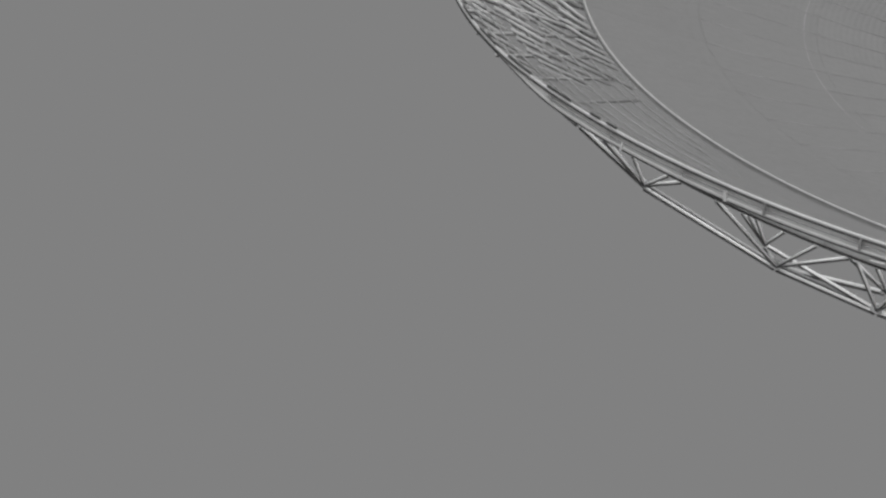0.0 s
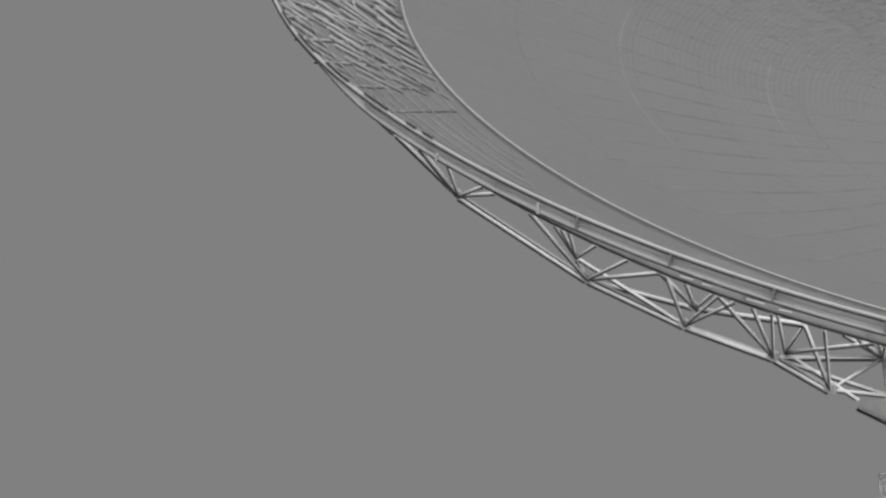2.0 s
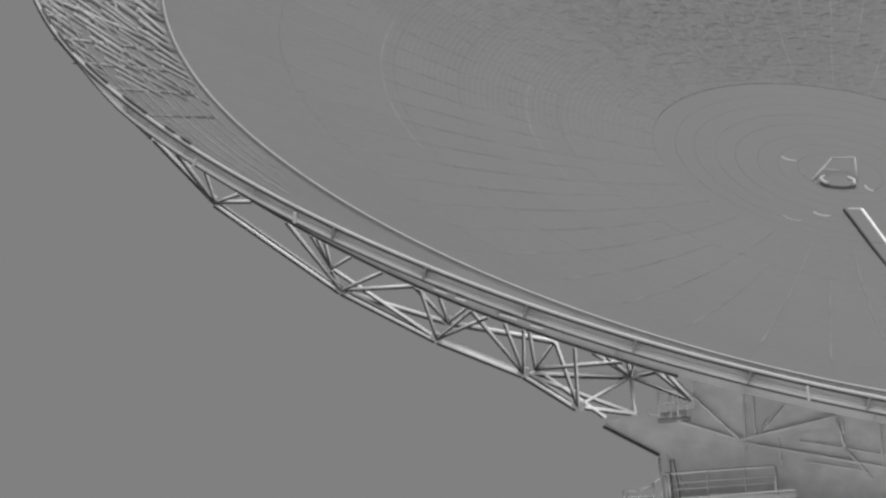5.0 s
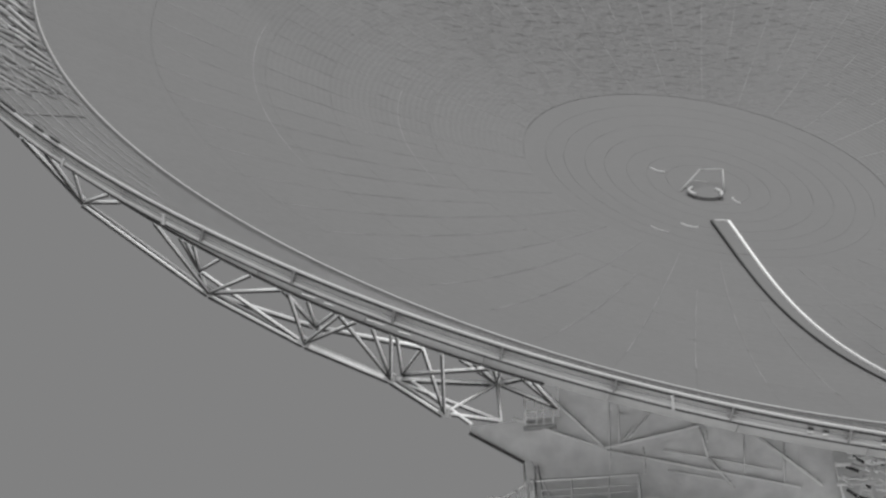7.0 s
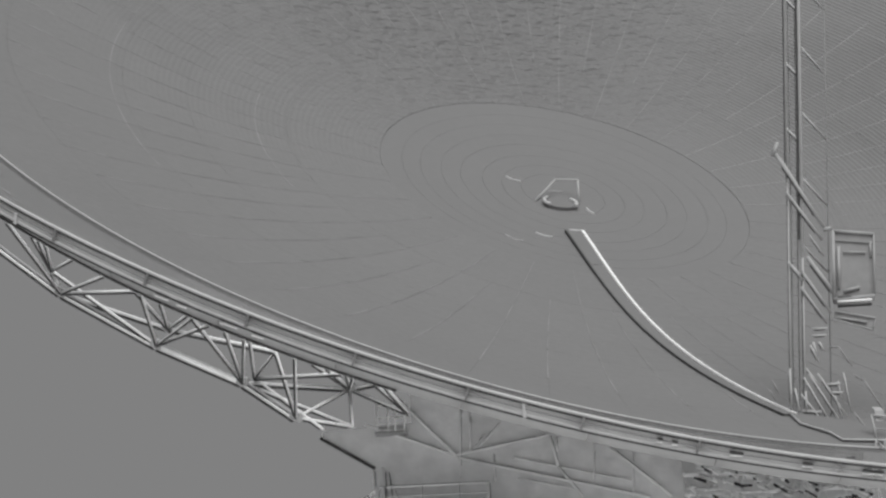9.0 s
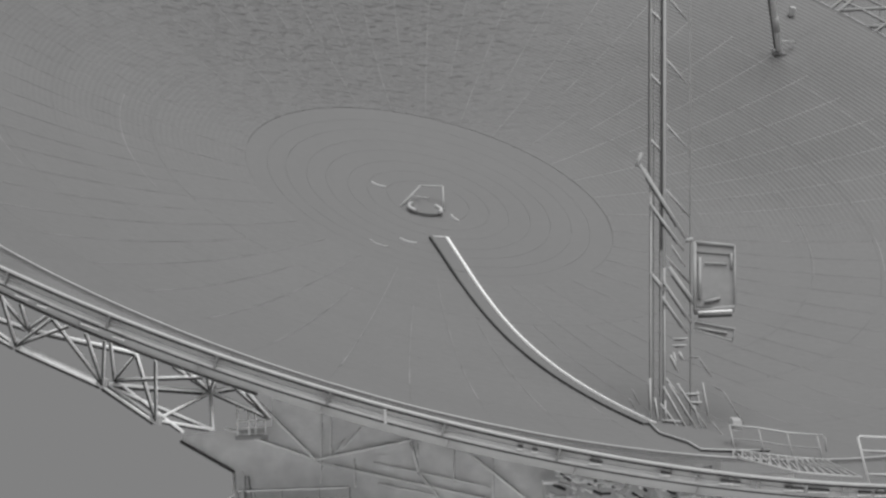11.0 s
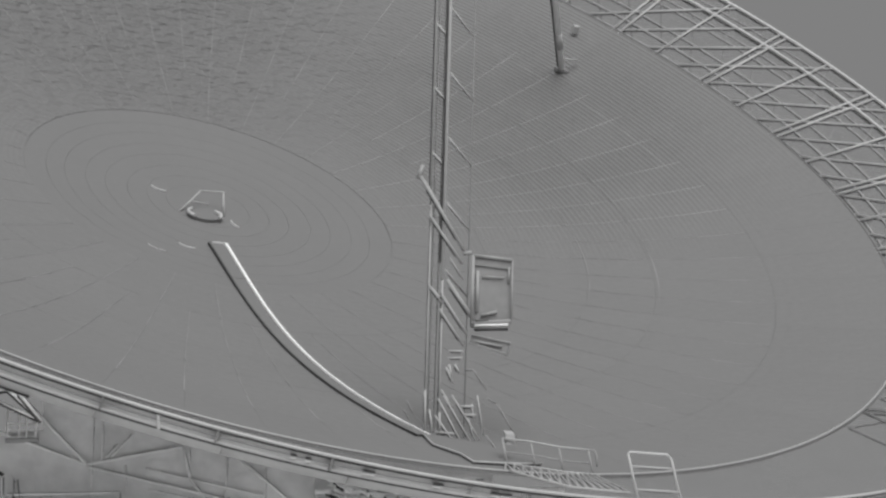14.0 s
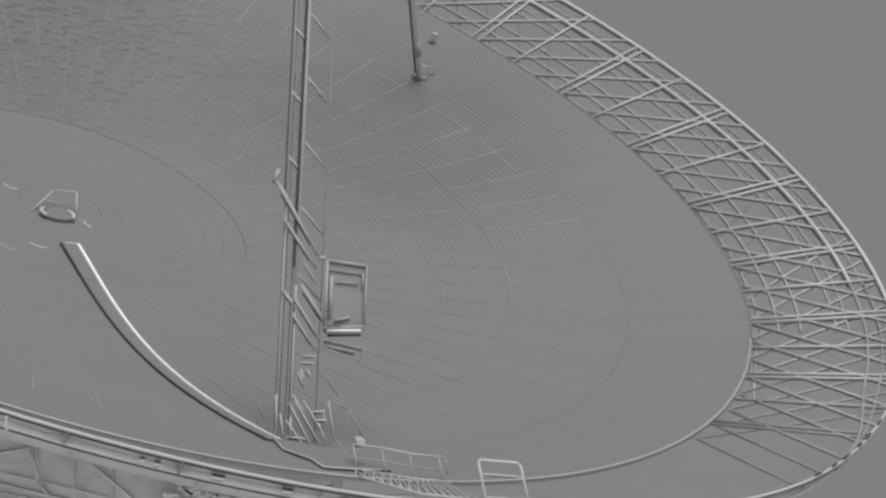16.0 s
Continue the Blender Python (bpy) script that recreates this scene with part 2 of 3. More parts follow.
# the same painted highlight along some ring joints
for rr, d0, d1 in ((15.35, -28, 24), (18.05, -28, 24), (21.6, 6, 34), (12.6, 158, 196), (18.4, 150, 197)):
    g = Geo()
    w, h = 0.016, 0.012
    for i in range(41):
        a = d0 + (d1 - d0) * i / 40
        g.v += [polar(rr - w, a, -0.01), polar(rr - w, a, h), polar(rr + w, a, h), polar(rr + w, a, -0.01)]
    for i in range(40):
        k = 4 * i
        for p in range(3):
            g.f.append((k + p, k + p + 4, k + p + 5, k + p + 1))
            g.s.append(False)
    part("ring_seam_cover", g, SEAM, reflector)


def lip_height(a):
    return 0.035 + 0.04 * rim_bulge(a)


g = Geo()
for i in range(240):
    a = 1.5 * i - 360
    g.v += [polar(26.90, a, 0.0), polar(26.90, a, lip_height(a)), polar(26.96, a, lip_height(a)), polar(26.96, a, -0.06)]
for i in range(240):
    k, m = 4 * i, 4 * ((i + 1) % 240)
    for p, q in ((1, 0), (2, 1), (3, 2)):
        g.f.append((k + p, m + p, m + q, k + q))
        g.s.append(False)
part("panel_lip", g, HUB, reflector, "grey upstand round the solid panels")
# bead added as a painted highlight, only where the edge reads bright
part("lip_bead", Geo().pipe([polar(26.86, -212 + 180 * i / 180, lip_height(-212 + i) + 0.01) for i in range(181)], 0.03, 8), PAINT, reflector, "pale bead painting the bright edge line on the upstand")

# down and left in the camera's view: the side where shade is painted
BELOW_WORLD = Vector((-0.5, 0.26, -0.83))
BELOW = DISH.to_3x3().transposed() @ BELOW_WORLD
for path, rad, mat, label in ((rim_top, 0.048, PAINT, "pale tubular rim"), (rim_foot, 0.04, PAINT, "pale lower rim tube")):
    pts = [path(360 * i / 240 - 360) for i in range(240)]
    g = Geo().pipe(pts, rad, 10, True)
    # a dark pipe below each rim tube paints its shaded underside
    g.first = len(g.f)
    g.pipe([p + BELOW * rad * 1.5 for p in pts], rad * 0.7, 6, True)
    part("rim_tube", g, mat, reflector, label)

# grey pipe drawn as the darker line between the rim tubes
band_line = [rim_foot(d, 0.03) * 0.55 + rim_top(d, 0.03) * 0.45 for d in (-154 + 94 * i / 160 for i in range(161))]
part("fascia_joint", Geo().pipe(band_line, 0.02, 6), DULL, reflector, "grey line along the rim band")

# fascia plates between the two rim tubes, with open slots along the lowest stretch
rnd = random.Random(4)
a = -159.0
while a < -58:
    slot = -101 < a < -76
    wide = rnd.uniform(1.2, 2.6) if slot else 5.4
    gap = rnd.uniform(0.25, 0.9) if slot else 0.06
    g = Geo()
    n = 2 if slot else 4
    for inset in (0.0, -0.04):
        for i in range(n + 1):
            d = a + (wide - gap) * i / n
            g.v += [rim_foot(d, inset, 0.03), rim_top(d, inset - 0.01, -0.03)]
    m = 2 * (n + 1)
    for i in range(n):
        g.f += [(2 * i, 2 * i + 2, 2 * i + 3, 2 * i + 1), (m + 2 * i, m + 2 * i + 1, m + 2 * i + 3, m + 2 * i + 2)]
        g.s += [True, True]
    g.f += [(0, 1, m + 1, m), (m - 2, 2 * m - 2, 2 * m - 1, m - 1)]
    g.s += [False, False]
    plate = part("fascia_plate", g, FASCIA, reflector)
    if not slot and a > -138:
        p, q = rim_foot(a, 0.07), rim_top(a, 0.07)
        part("flange", Geo().beam(p, q, 0.05, 0.06, p), DULL, plate)
    a += wide

# solid dark bars paint the slots' shade, white bars the highlight below them
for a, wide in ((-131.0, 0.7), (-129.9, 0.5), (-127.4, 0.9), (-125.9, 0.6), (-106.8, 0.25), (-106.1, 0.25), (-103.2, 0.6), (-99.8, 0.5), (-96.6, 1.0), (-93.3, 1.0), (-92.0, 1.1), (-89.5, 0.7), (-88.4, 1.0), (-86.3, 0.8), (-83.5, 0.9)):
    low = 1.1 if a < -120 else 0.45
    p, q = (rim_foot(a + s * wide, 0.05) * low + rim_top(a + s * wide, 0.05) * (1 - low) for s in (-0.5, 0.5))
    slot = part("slot", Geo().beam(p, q, 0.05, 0.065, p), DARK, reflector, "dark bar painting the shade of a slot in the rim band")
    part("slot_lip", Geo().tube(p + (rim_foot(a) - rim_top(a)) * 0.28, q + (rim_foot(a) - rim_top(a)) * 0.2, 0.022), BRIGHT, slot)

# solid dark pipes on the rim tube paint the shade of openings
for a, wide in ((-167.0, 2.4), (-162.6, 3.0), (-157.6, 3.0), (-153.0, 2.4), (-149.6, 0.8), (-148.2, 0.8), (-61.5, 1.0), (-58.8, 0.7), (-56.5, 1.3), (-53.6, 0.8), (-51.5, 1.2), (-48.4, 0.9), (-45.0, 1.4), (-41.5, 0.8)):
    pts = [rim_top(a + wide * (i / 4 - 0.5), 0.0, 0.1) for i in range(5)]
    part("seam", Geo().pipe(pts, 0.035, 6), DARK, reflector, "dark pipe painting the shade of an opening along the rim tube")

STEEL = material("weathered_pale_paint", 0.40, 0.5, grain=0.06, stain=0.08)
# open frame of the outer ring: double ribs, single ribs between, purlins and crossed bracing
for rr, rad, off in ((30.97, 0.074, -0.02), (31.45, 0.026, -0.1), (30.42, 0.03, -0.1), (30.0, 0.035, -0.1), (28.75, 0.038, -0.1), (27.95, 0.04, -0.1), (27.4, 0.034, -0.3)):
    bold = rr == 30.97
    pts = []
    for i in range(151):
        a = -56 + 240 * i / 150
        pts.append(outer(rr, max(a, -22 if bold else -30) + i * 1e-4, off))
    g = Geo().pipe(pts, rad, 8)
    # second, dark pipe: painted shade below the purlin
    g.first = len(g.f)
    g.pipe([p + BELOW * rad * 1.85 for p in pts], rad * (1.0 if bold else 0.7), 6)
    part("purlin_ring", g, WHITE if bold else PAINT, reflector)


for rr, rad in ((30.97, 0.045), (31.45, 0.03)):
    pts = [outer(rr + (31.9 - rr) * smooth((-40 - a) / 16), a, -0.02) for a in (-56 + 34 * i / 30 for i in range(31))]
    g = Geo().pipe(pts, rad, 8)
    # painted shade again, as a dark pipe along the lower edge
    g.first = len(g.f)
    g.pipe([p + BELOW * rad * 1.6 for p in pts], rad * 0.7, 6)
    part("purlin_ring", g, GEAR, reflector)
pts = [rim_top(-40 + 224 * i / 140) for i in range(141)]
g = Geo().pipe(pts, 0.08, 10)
# the dark pipe stands for shade below the sleeve
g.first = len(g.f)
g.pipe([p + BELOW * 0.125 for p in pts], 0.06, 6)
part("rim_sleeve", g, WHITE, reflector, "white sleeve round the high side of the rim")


def slim(deg):
    """How far the ring's members thin and dull towards its lower ends, to fit the camera's view."""
    a = (deg + 180) % 360 - 180
    return smooth((-30 - a) / 36) if a > -90 else smooth((a + 177) / 24)


def member(name, p, q, r, mat=None, parent=None, sides=6):
    """A pale bar with shade painted along its lower edge by a dark strip."""
    if parent is None:
        k = slim(math.degrees(math.atan2(p.y, p.x)))
        r *= 1 - 0.55 * k
        mat = mat or (WHITE if k < 0.25 else PAINT if k < 0.6 else GEAR)
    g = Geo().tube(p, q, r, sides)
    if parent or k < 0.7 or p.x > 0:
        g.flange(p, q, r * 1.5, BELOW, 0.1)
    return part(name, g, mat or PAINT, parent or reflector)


BAYS, BAY0 = 31, 7.5
BAY = 360 / BAYS
for i in range(BAYS):
    c = BAY0 + BAY * i
    cc = (c + 180) % 360 - 180
    if -157 < cc < -57:
        continue
    turn = 0.4 * smooth((cc - 8) / 8)
    ribbed = not -175 < cc < -150
    for s in (-0.36, 0.36) if ribbed else ():
        member("rib_chord", outer(26.8, c + s * 1.15 - 0.6 - turn, -0.05), outer(32, c + s - turn, -0.05), 0.052)
    if ribbed:
        member("middle_rib", outer(26.8, c + BAY / 2 - 0.3, -0.05), outer(32, c + BAY / 2, -0.05), 0.05)
    for k in range(3):
        a = c + 3.3 - BAY / 3 * k
        if -64 < a - 8.95 < -58:
            continue
        member("diagonal_brace", outer(27.0, a, -0.14), outer(32.08, a - 8.95 - 0.8 * smooth((cc - 8) / 10), -0.08), 0.045)
        a = c - 3.3 + BAY / 3 * k
        member("cross_brace", outer(27.0, a, -0.3), outer(32.0, a + 8.85, -0.15), 0.02 if -20 < cc < 120 else 0.036, DULL if -20 < cc < 120 else None)
    # the deeper frame behind, on the sides of the dish
    if -50 < cc < 10 or cc > 120:
        p, q = outer(27.6, c, -1.2), outer(27.6, c + BAY, -1.2)
        member("back_chord", p, q, 0.04)
        member("back_strut", p, outer(27.0, c + BAY / 2, -0.3), 0.03)
        member("back_strut", q, outer(27.0, c + BAY / 2, -0.3), 0.03)

# short stiffeners, crowded where the ring turns under on the west side
rnd = random.Random(23)
for band in range(4):
    d = 146.0
    while d < 203 - band * 3:
        r0 = 31.7 - band * 1.2 + rnd.uniform(-0.2, 0.2)
        far = rnd.uniform(1.8, 3.4)
        k = 0.06 if band % 2 else -0.08
        pale = smooth((206 - band * 2 - d) / 22)
        member("stiffener", outer(r0, d, k), outer(max(r0 - rnd.uniform(0.9, 1.6), 27.1), d + far * 0.8, k), rnd.uniform(0.045, 0.062) * (1 + 0.6 * slim(d)) * (0.45 + 0.55 * pale), PAINT if pale > 0.5 else STEEL)
        d += rnd.uniform(1.3, 2.4)

for k, rr in enumerate((31.5, 31.0, 30.4, 29.9, 29.2, 28.7, 28.0, 27.6)):
    d0, d1 = -180 + 2 * k, -138 - 2 * k
    pts = [outer(rr, d0 + (d1 - d0) * i / 24, 0.05) for i in range(25)]
    g = Geo().pipe(pts, 0.011, 6)
    # thin dark pipe painting shade under the lap
    g.first = len(g.f)
    g.pipe([p + BELOW * 0.026 for p in pts], 0.008, 6)
    part("mesh_lap", g, STEEL, reflector, "grey lapped edge of the mesh")

# lugs and packing plates bolted along the rim where the truss meets it
for d in (-147.2, -139.8, -113.0):
    p, q = rim_foot(d, 0.03, -0.06), rim_top(d + rnd.uniform(-0.3, 0.3), 0.05, 0.0)
    part("rim_lug", Geo().beam(p, p + (q - p) * rnd.uniform(0.5, 0.9), rnd.uniform(0.06, 0.12), 0.08, p), FASCIA, reflector)

# the wire mesh stretched over it, far too fine to count
g = Geo()
n = 2000
for i in range(n):
    d = 360 * i / n - 360
    pts = [outer(27.0 + 5.0 * t / 2, d, 0.03) for t in range(3)]
    for p, q in zip(pts, pts[1:]):
        g.tube(p, q, 0.003, 3, caps=False)
for k in range(48):
    rr = 27.05 + 4.9 * k / 47
    g.pipe([outer(rr, 360 * i / 256 - 360, 0.035) for i in range(256)], 0.003, 3, True)
tagged(part("wire_mesh", g, MESH, reflector, "fine galvanised wire mesh"), kind="stuff")

# ---- the back frame hanging below the rim ----
def rim_edge(deg, out=0.0, lift=0.0):
    """The lower edge of the soffit strip under the rim."""
    return rim_foot(deg, out - 0.03, lift - 0.34 * smooth((deg + 151) / 24))


for first in range(-152, -58, 6):
    g = Geo()
    for inset in (0.0, -0.05):
        for i in range(7):
            d = first + (6 - 0.04) * i / 6
            g.v += [rim_edge(d, inset), rim_foot(d, inset)]
    for i in range(6):
        k = 2 * i
        g.f += [(k, k + 2, k + 3, k + 1), (k + 14, k + 15, k + 17, k + 16), (k, k + 14, k + 16, k + 2)]
        g.s += [True, True, False]
    g.f += [(0, 1, 15, 14), (12, 26, 27, 13)]
    g.s += [False, False]
    part("soffit_strip", g, PAINT, reflector, "pale strip under the rim band")

frame_back = thing("back_frame", DISH, "white tubular steel truss hanging under the dish rim", "truss")
NODE = {"n0": (-28.32, -13.55, 6.9), "r0": (-29.15, -12.24, 7.2), "n1": (-25.79, -10.06, 3.0), "n2": (-22.41, -15.78, 3.0), "m2": (-22.74, -15.48, 3.6),
        "b": (-19.89, -18.66, 3.0), "bi": (-19.54, -18.34, 3.4), "c": (-17.60, -20.60, 3.0), "ci": (-17.19, -20.32, 3.0), "p": (-17.55, -22.98, 5.5),
        "e": (-16.36, -22.44, 3.0), "di": (-14.43, -21.00, 3.2), "g": (-13.62, -20.93, 3.4), "h": (-14.72, -22.80, 3.0), "f": (-15.67, -23.02, 3.0), "k": (-13.14, -22.95, 3.6)}
NODE = {k: Vector(v) for k, v in NODE.items()}


def at(k):
    return NODE[k] if k in NODE else rim_edge(float(k), 0.0, -0.02)


CHORDS = "n1 n2 / n2 b / b c / c e".split(" / ")
SINGLE = "n0 n1 / r0 n0 / n2 bi / bi p / c di / di g / n1 -148.7 / m2 n2".split(" / ")
WEBS = ("m2 b / c h / ci f / e h / n1 -146.4 / n1 -143.7 / n1 -142.8 / n2 -140.5 / m2 -138.8 / m2 -138.4 / m2 -137.9 / m2 -136.2 / n2 -134.3 / n2 -132.5 / b -132.2 / bi -131.1 / bi -132.5 / "
        "bi -129.6 / b -129.3 / b -128.4 / b c / c -129.4 / c -127.6 / c -126.6 / ci -126.3 / ci p / ci -121.6 / di -123.1 / di -122.4 / di -121.4 / di -121.1 / e -124.0 / e p / "
        "e di / h di / di k / k -120.0 / k -119.5 / g -119.9").split(" / ")
# the dark strips paint shade under the chords and webs
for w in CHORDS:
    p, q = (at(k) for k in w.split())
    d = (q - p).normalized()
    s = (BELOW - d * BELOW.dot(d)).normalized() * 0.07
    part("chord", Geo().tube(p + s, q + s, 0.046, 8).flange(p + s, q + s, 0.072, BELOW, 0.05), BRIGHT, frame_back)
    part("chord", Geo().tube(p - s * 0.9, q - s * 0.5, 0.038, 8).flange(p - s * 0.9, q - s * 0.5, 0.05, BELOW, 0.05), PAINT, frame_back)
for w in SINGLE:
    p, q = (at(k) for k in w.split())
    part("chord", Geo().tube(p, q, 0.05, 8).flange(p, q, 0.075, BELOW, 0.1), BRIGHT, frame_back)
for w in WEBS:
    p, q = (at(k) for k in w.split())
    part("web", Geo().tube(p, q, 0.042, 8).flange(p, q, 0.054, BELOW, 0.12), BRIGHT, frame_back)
for k in ("n1", "n2", "b", "bi", "c", "e", "di"):
    p = NODE[k]
    g = Geo()
    t = Vector((p.x, p.y, 0)).normalized()
    u = t.cross(Vector((0, 0, 1)))
    c = [p + t * x + u * y + Vector((0, 0, z)) for x, y, z in ((-.02, -.2, -.06), (.1, -.2, -.06), (.1, .2, -.06), (-.02, .2, -.06), (-.02, -.14, .22), (.1, -.14, .22), (.1, .14, .22), (-.02, .14, .22))]
    part("gusset", g.hexa(c), PAINT, frame_back)
# dark pipe added to paint the shaded lower edge of the soffit strip
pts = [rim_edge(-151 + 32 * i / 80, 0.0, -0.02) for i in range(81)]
part("edge_angle", Geo().pipe(pts, 0.04, 6), DARK, frame_back, "dark line painting the shade under the soffit strip")

# ---- walkway up the face ----
walkway = thing("surface_walkway", DISH, "narrow grey curved walkway on the dish face, its lit and shaded edges painted", "walkway")
mids = [(-3.48, -0.64), (-6.5, -0.79), (-12.0, -1.16), (-17.4, -1.14), (-22.4, -0.60)]


def walk_x(v):
    return sum(x * math.prod((v - b) / (a - b) for b, _ in mids if b != a) for a, x in mids)


def walk_pt(v, side, up):
    x = walk_x(v) + side
    return Vector((x, v, (x * x + v * v) / 4 / FOCAL + up))


vs = [-3.48 - (22.5 - 3.48) * i / 30 for i in range(31)]


def strip(v0, v1, s0, s1, h0, h1, mat, name, label=""):
    g = Geo()
    use = [v for v in vs if v0 >= v >= v1]
    for v in use:
        k = 1.08 - 0.4 * (v + 3.48) / (-19.0)
        g.v += [walk_pt(v, s0 * k, h0), walk_pt(v, s1 * k, h0), walk_pt(v, s1 * k, h1), walk_pt(v, s0 * k, h1)]
    for i in range(len(use) - 1):
        a = 4 * i
        for p, q in ((0, 1), (1, 2), (2, 3), (3, 0)):
            g.f.append((a + p, a + 4 + p, a + 4 + q, a + q))
            g.s.append(False)
    m = 4 * (len(use) - 1)
    g.f += [(0, 1, 2, 3), (m + 3, m + 2, m + 1, m)]
    g.s += [False, False]
    return part(name, g, mat, walkway, label)


strip(-3.4, -6.7, -0.36, 0.20, 0.02, 0.10, HUB, "deck")
strip(-6.6, -23, -0.36, 0.20, 0.02, 0.09, HUB, "deck")
# white right edge and dark left edge paint light and shade on the walkway
strip(-3.4, -23, 0.20, 0.31, 0.0, 0.14, BRIGHT, "kerb", "white kerb painting the lit right edge")
strip(-3.4, -23, -0.42, -0.36, 0.0, 0.09, DARK, "side_plate", "dark strip painting the shaded left side")
part("end_plate", Geo().tube(walk_pt(-3.46, -0.28, 0.08), walk_pt(-3.46, 0.3, 0.10), 0.045), WHITE, walkway)

# ---- hub fittings round the vertex ----
gantry = thing("hub_gantry", DISH, "small white tubular frame over the hub", "frame")
UP = Vector((0, 0.7166, 0.6975))
a, b = polar(1.6, -152, 0), polar(0.85, -58, 0)
p, q = a + Vector((1.0, 0.4, 0)) + UP * 0.75, b + UP * 1.0
for n_, x, y in (("post", a, p), ("top_bar", p, q), ("post", b, q), ("brace", a * 0.5 + p * 0.5, a * 0.35 + b * 0.65 + UP * 0.45)):
    part(n_, Geo().tube(x, y, 0.035 if n_ != "brace" else 0.02), PAINT, gantry)

cover = thing("feed_cover", DISH, "round grey cover plate with bright lifting ends at the dish centre", "cover")
c0 = Vector((-0.5, -1.05, 0.05))
g = Geo()
ring = [(c0 + Vector((0.68 * math.cos(t), 0.42 * math.sin(t), 0.0))) for t in (2 * math.pi * i / 40 for i in range(40))]
g.v += [p + Vector((0, 0, 0.1)) for p in ring] + [p - Vector((0, 0, 0.05)) for p in ring]
g.f += [tuple(range(40))] + [(40 + i, 40 + (i + 1) % 40, (i + 1) % 40, i) for i in range(40)]
g.s += [False] * 41
part("plate", g, HUB, cover)
for t0, t1 in ((2.3, 3.9), (-0.75, 0.75)):
    part("lifting_end", Geo().pipe([c0 + Vector((0.68 * math.cos(t0 + (t1 - t0) * i / 8), 0.42 * math.sin(t0 + (t1 - t0) * i / 8), 0.14)) for i in range(9)], 0.075), PAINT, cover, "bright white end")

for x, y, turn, size in ((-1.83, 1.0, -0.6, 0.34), (-2.1, -3.95, -0.45, 0.36), (0.72, -1.35, -1.2, 0.28), (-3.5, -4.55, -0.6, 0.4)):
    vent = thing("vent_hood", DISH, "small curved white vent lip on the hub sheet", "vent", "hub vents")
    g = Geo()
    pts = []
    for i in range(9):
        t = math.pi * (1.15 + 0.7 * i / 8)
        v = Vector((size * math.cos(t), size * 0.55 * (math.sin(t) + 0.6), 0))
        ct, st = math.cos(turn), math.sin(turn)
        pts.append(Vector((x + ct * v.x - st * v.y, y + st * v.x + ct * v.y, (x * x + y * y) / 4 / FOCAL + 0.0)))
    part("lip", g.pipe(pts, 0.045 if size != 0.4 else 0.02), PAINT, vent)

# ---- tripod legs ----
APEX = Vector((0.9, 0.8, 30.47))
FOOT = Vector((-0.16, -22.14, 3.70))
ALONG = (APEX - FOOT).normalized()
SIDE = Vector((0.8858, -0.3692, 0.2813))
SIDE = (SIDE - ALONG * SIDE.dot(ALONG)).normalized()
NEAR = SIDE.cross(ALONG).normalized()
if NEAR.y > 0:
    NEAR = -NEAR


def lp(a, b, c=0.0):
    """A point beside the near leg: a to the right, b up along it, c towards the viewer."""
    return FOOT + SIDE * a + ALONG * b + NEAR * c


leg = thing("feed_support_leg", DISH, "white lattice tripod leg with a ladder inside", "support leg", "tripod legs")
TOP = 34.5
for a, c, r, mat, b0, b1 in ((-0.23, 0.15, 0.038, PAINT, 7.5, TOP), (-0.2, 0.15, 0.022, PAINT, 0.0, 7.6), (0.22, 0.2, 0.06, WHITE, 5.0, TOP), (0.24, 0.2, 0.03, PAINT, 0.0, 5.1), (1.06, -0.5, 0.018, GEAR, 0.0, TOP)):
    p, q = lp(a, b0, c), lp(a, b1, c)
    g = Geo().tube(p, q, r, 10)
    # dark strip on the left paints the chord's shaded side
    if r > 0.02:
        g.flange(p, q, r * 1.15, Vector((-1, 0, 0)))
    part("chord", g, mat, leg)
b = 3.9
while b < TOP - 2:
    # both diagonals carry a dark strip as painted shade
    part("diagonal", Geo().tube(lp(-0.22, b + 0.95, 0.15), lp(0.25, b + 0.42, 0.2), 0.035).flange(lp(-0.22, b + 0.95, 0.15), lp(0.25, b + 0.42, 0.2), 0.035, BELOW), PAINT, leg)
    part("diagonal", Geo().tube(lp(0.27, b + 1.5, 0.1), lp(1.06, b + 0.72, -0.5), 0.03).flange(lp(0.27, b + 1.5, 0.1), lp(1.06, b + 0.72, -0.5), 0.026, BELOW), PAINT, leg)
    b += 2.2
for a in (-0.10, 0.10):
    # stile's left side darkened by a strip, painted shade
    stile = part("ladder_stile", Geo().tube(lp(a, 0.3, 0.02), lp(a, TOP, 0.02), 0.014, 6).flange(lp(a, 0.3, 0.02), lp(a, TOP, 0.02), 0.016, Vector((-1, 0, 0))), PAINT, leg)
b = 0.5
while b < TOP - 0.5:
    part("rung", Geo().tube(lp(-0.10, b, 0.02), lp(0.10, b, 0.02), 0.01, 6), GEAR, stile)
    b += 0.3

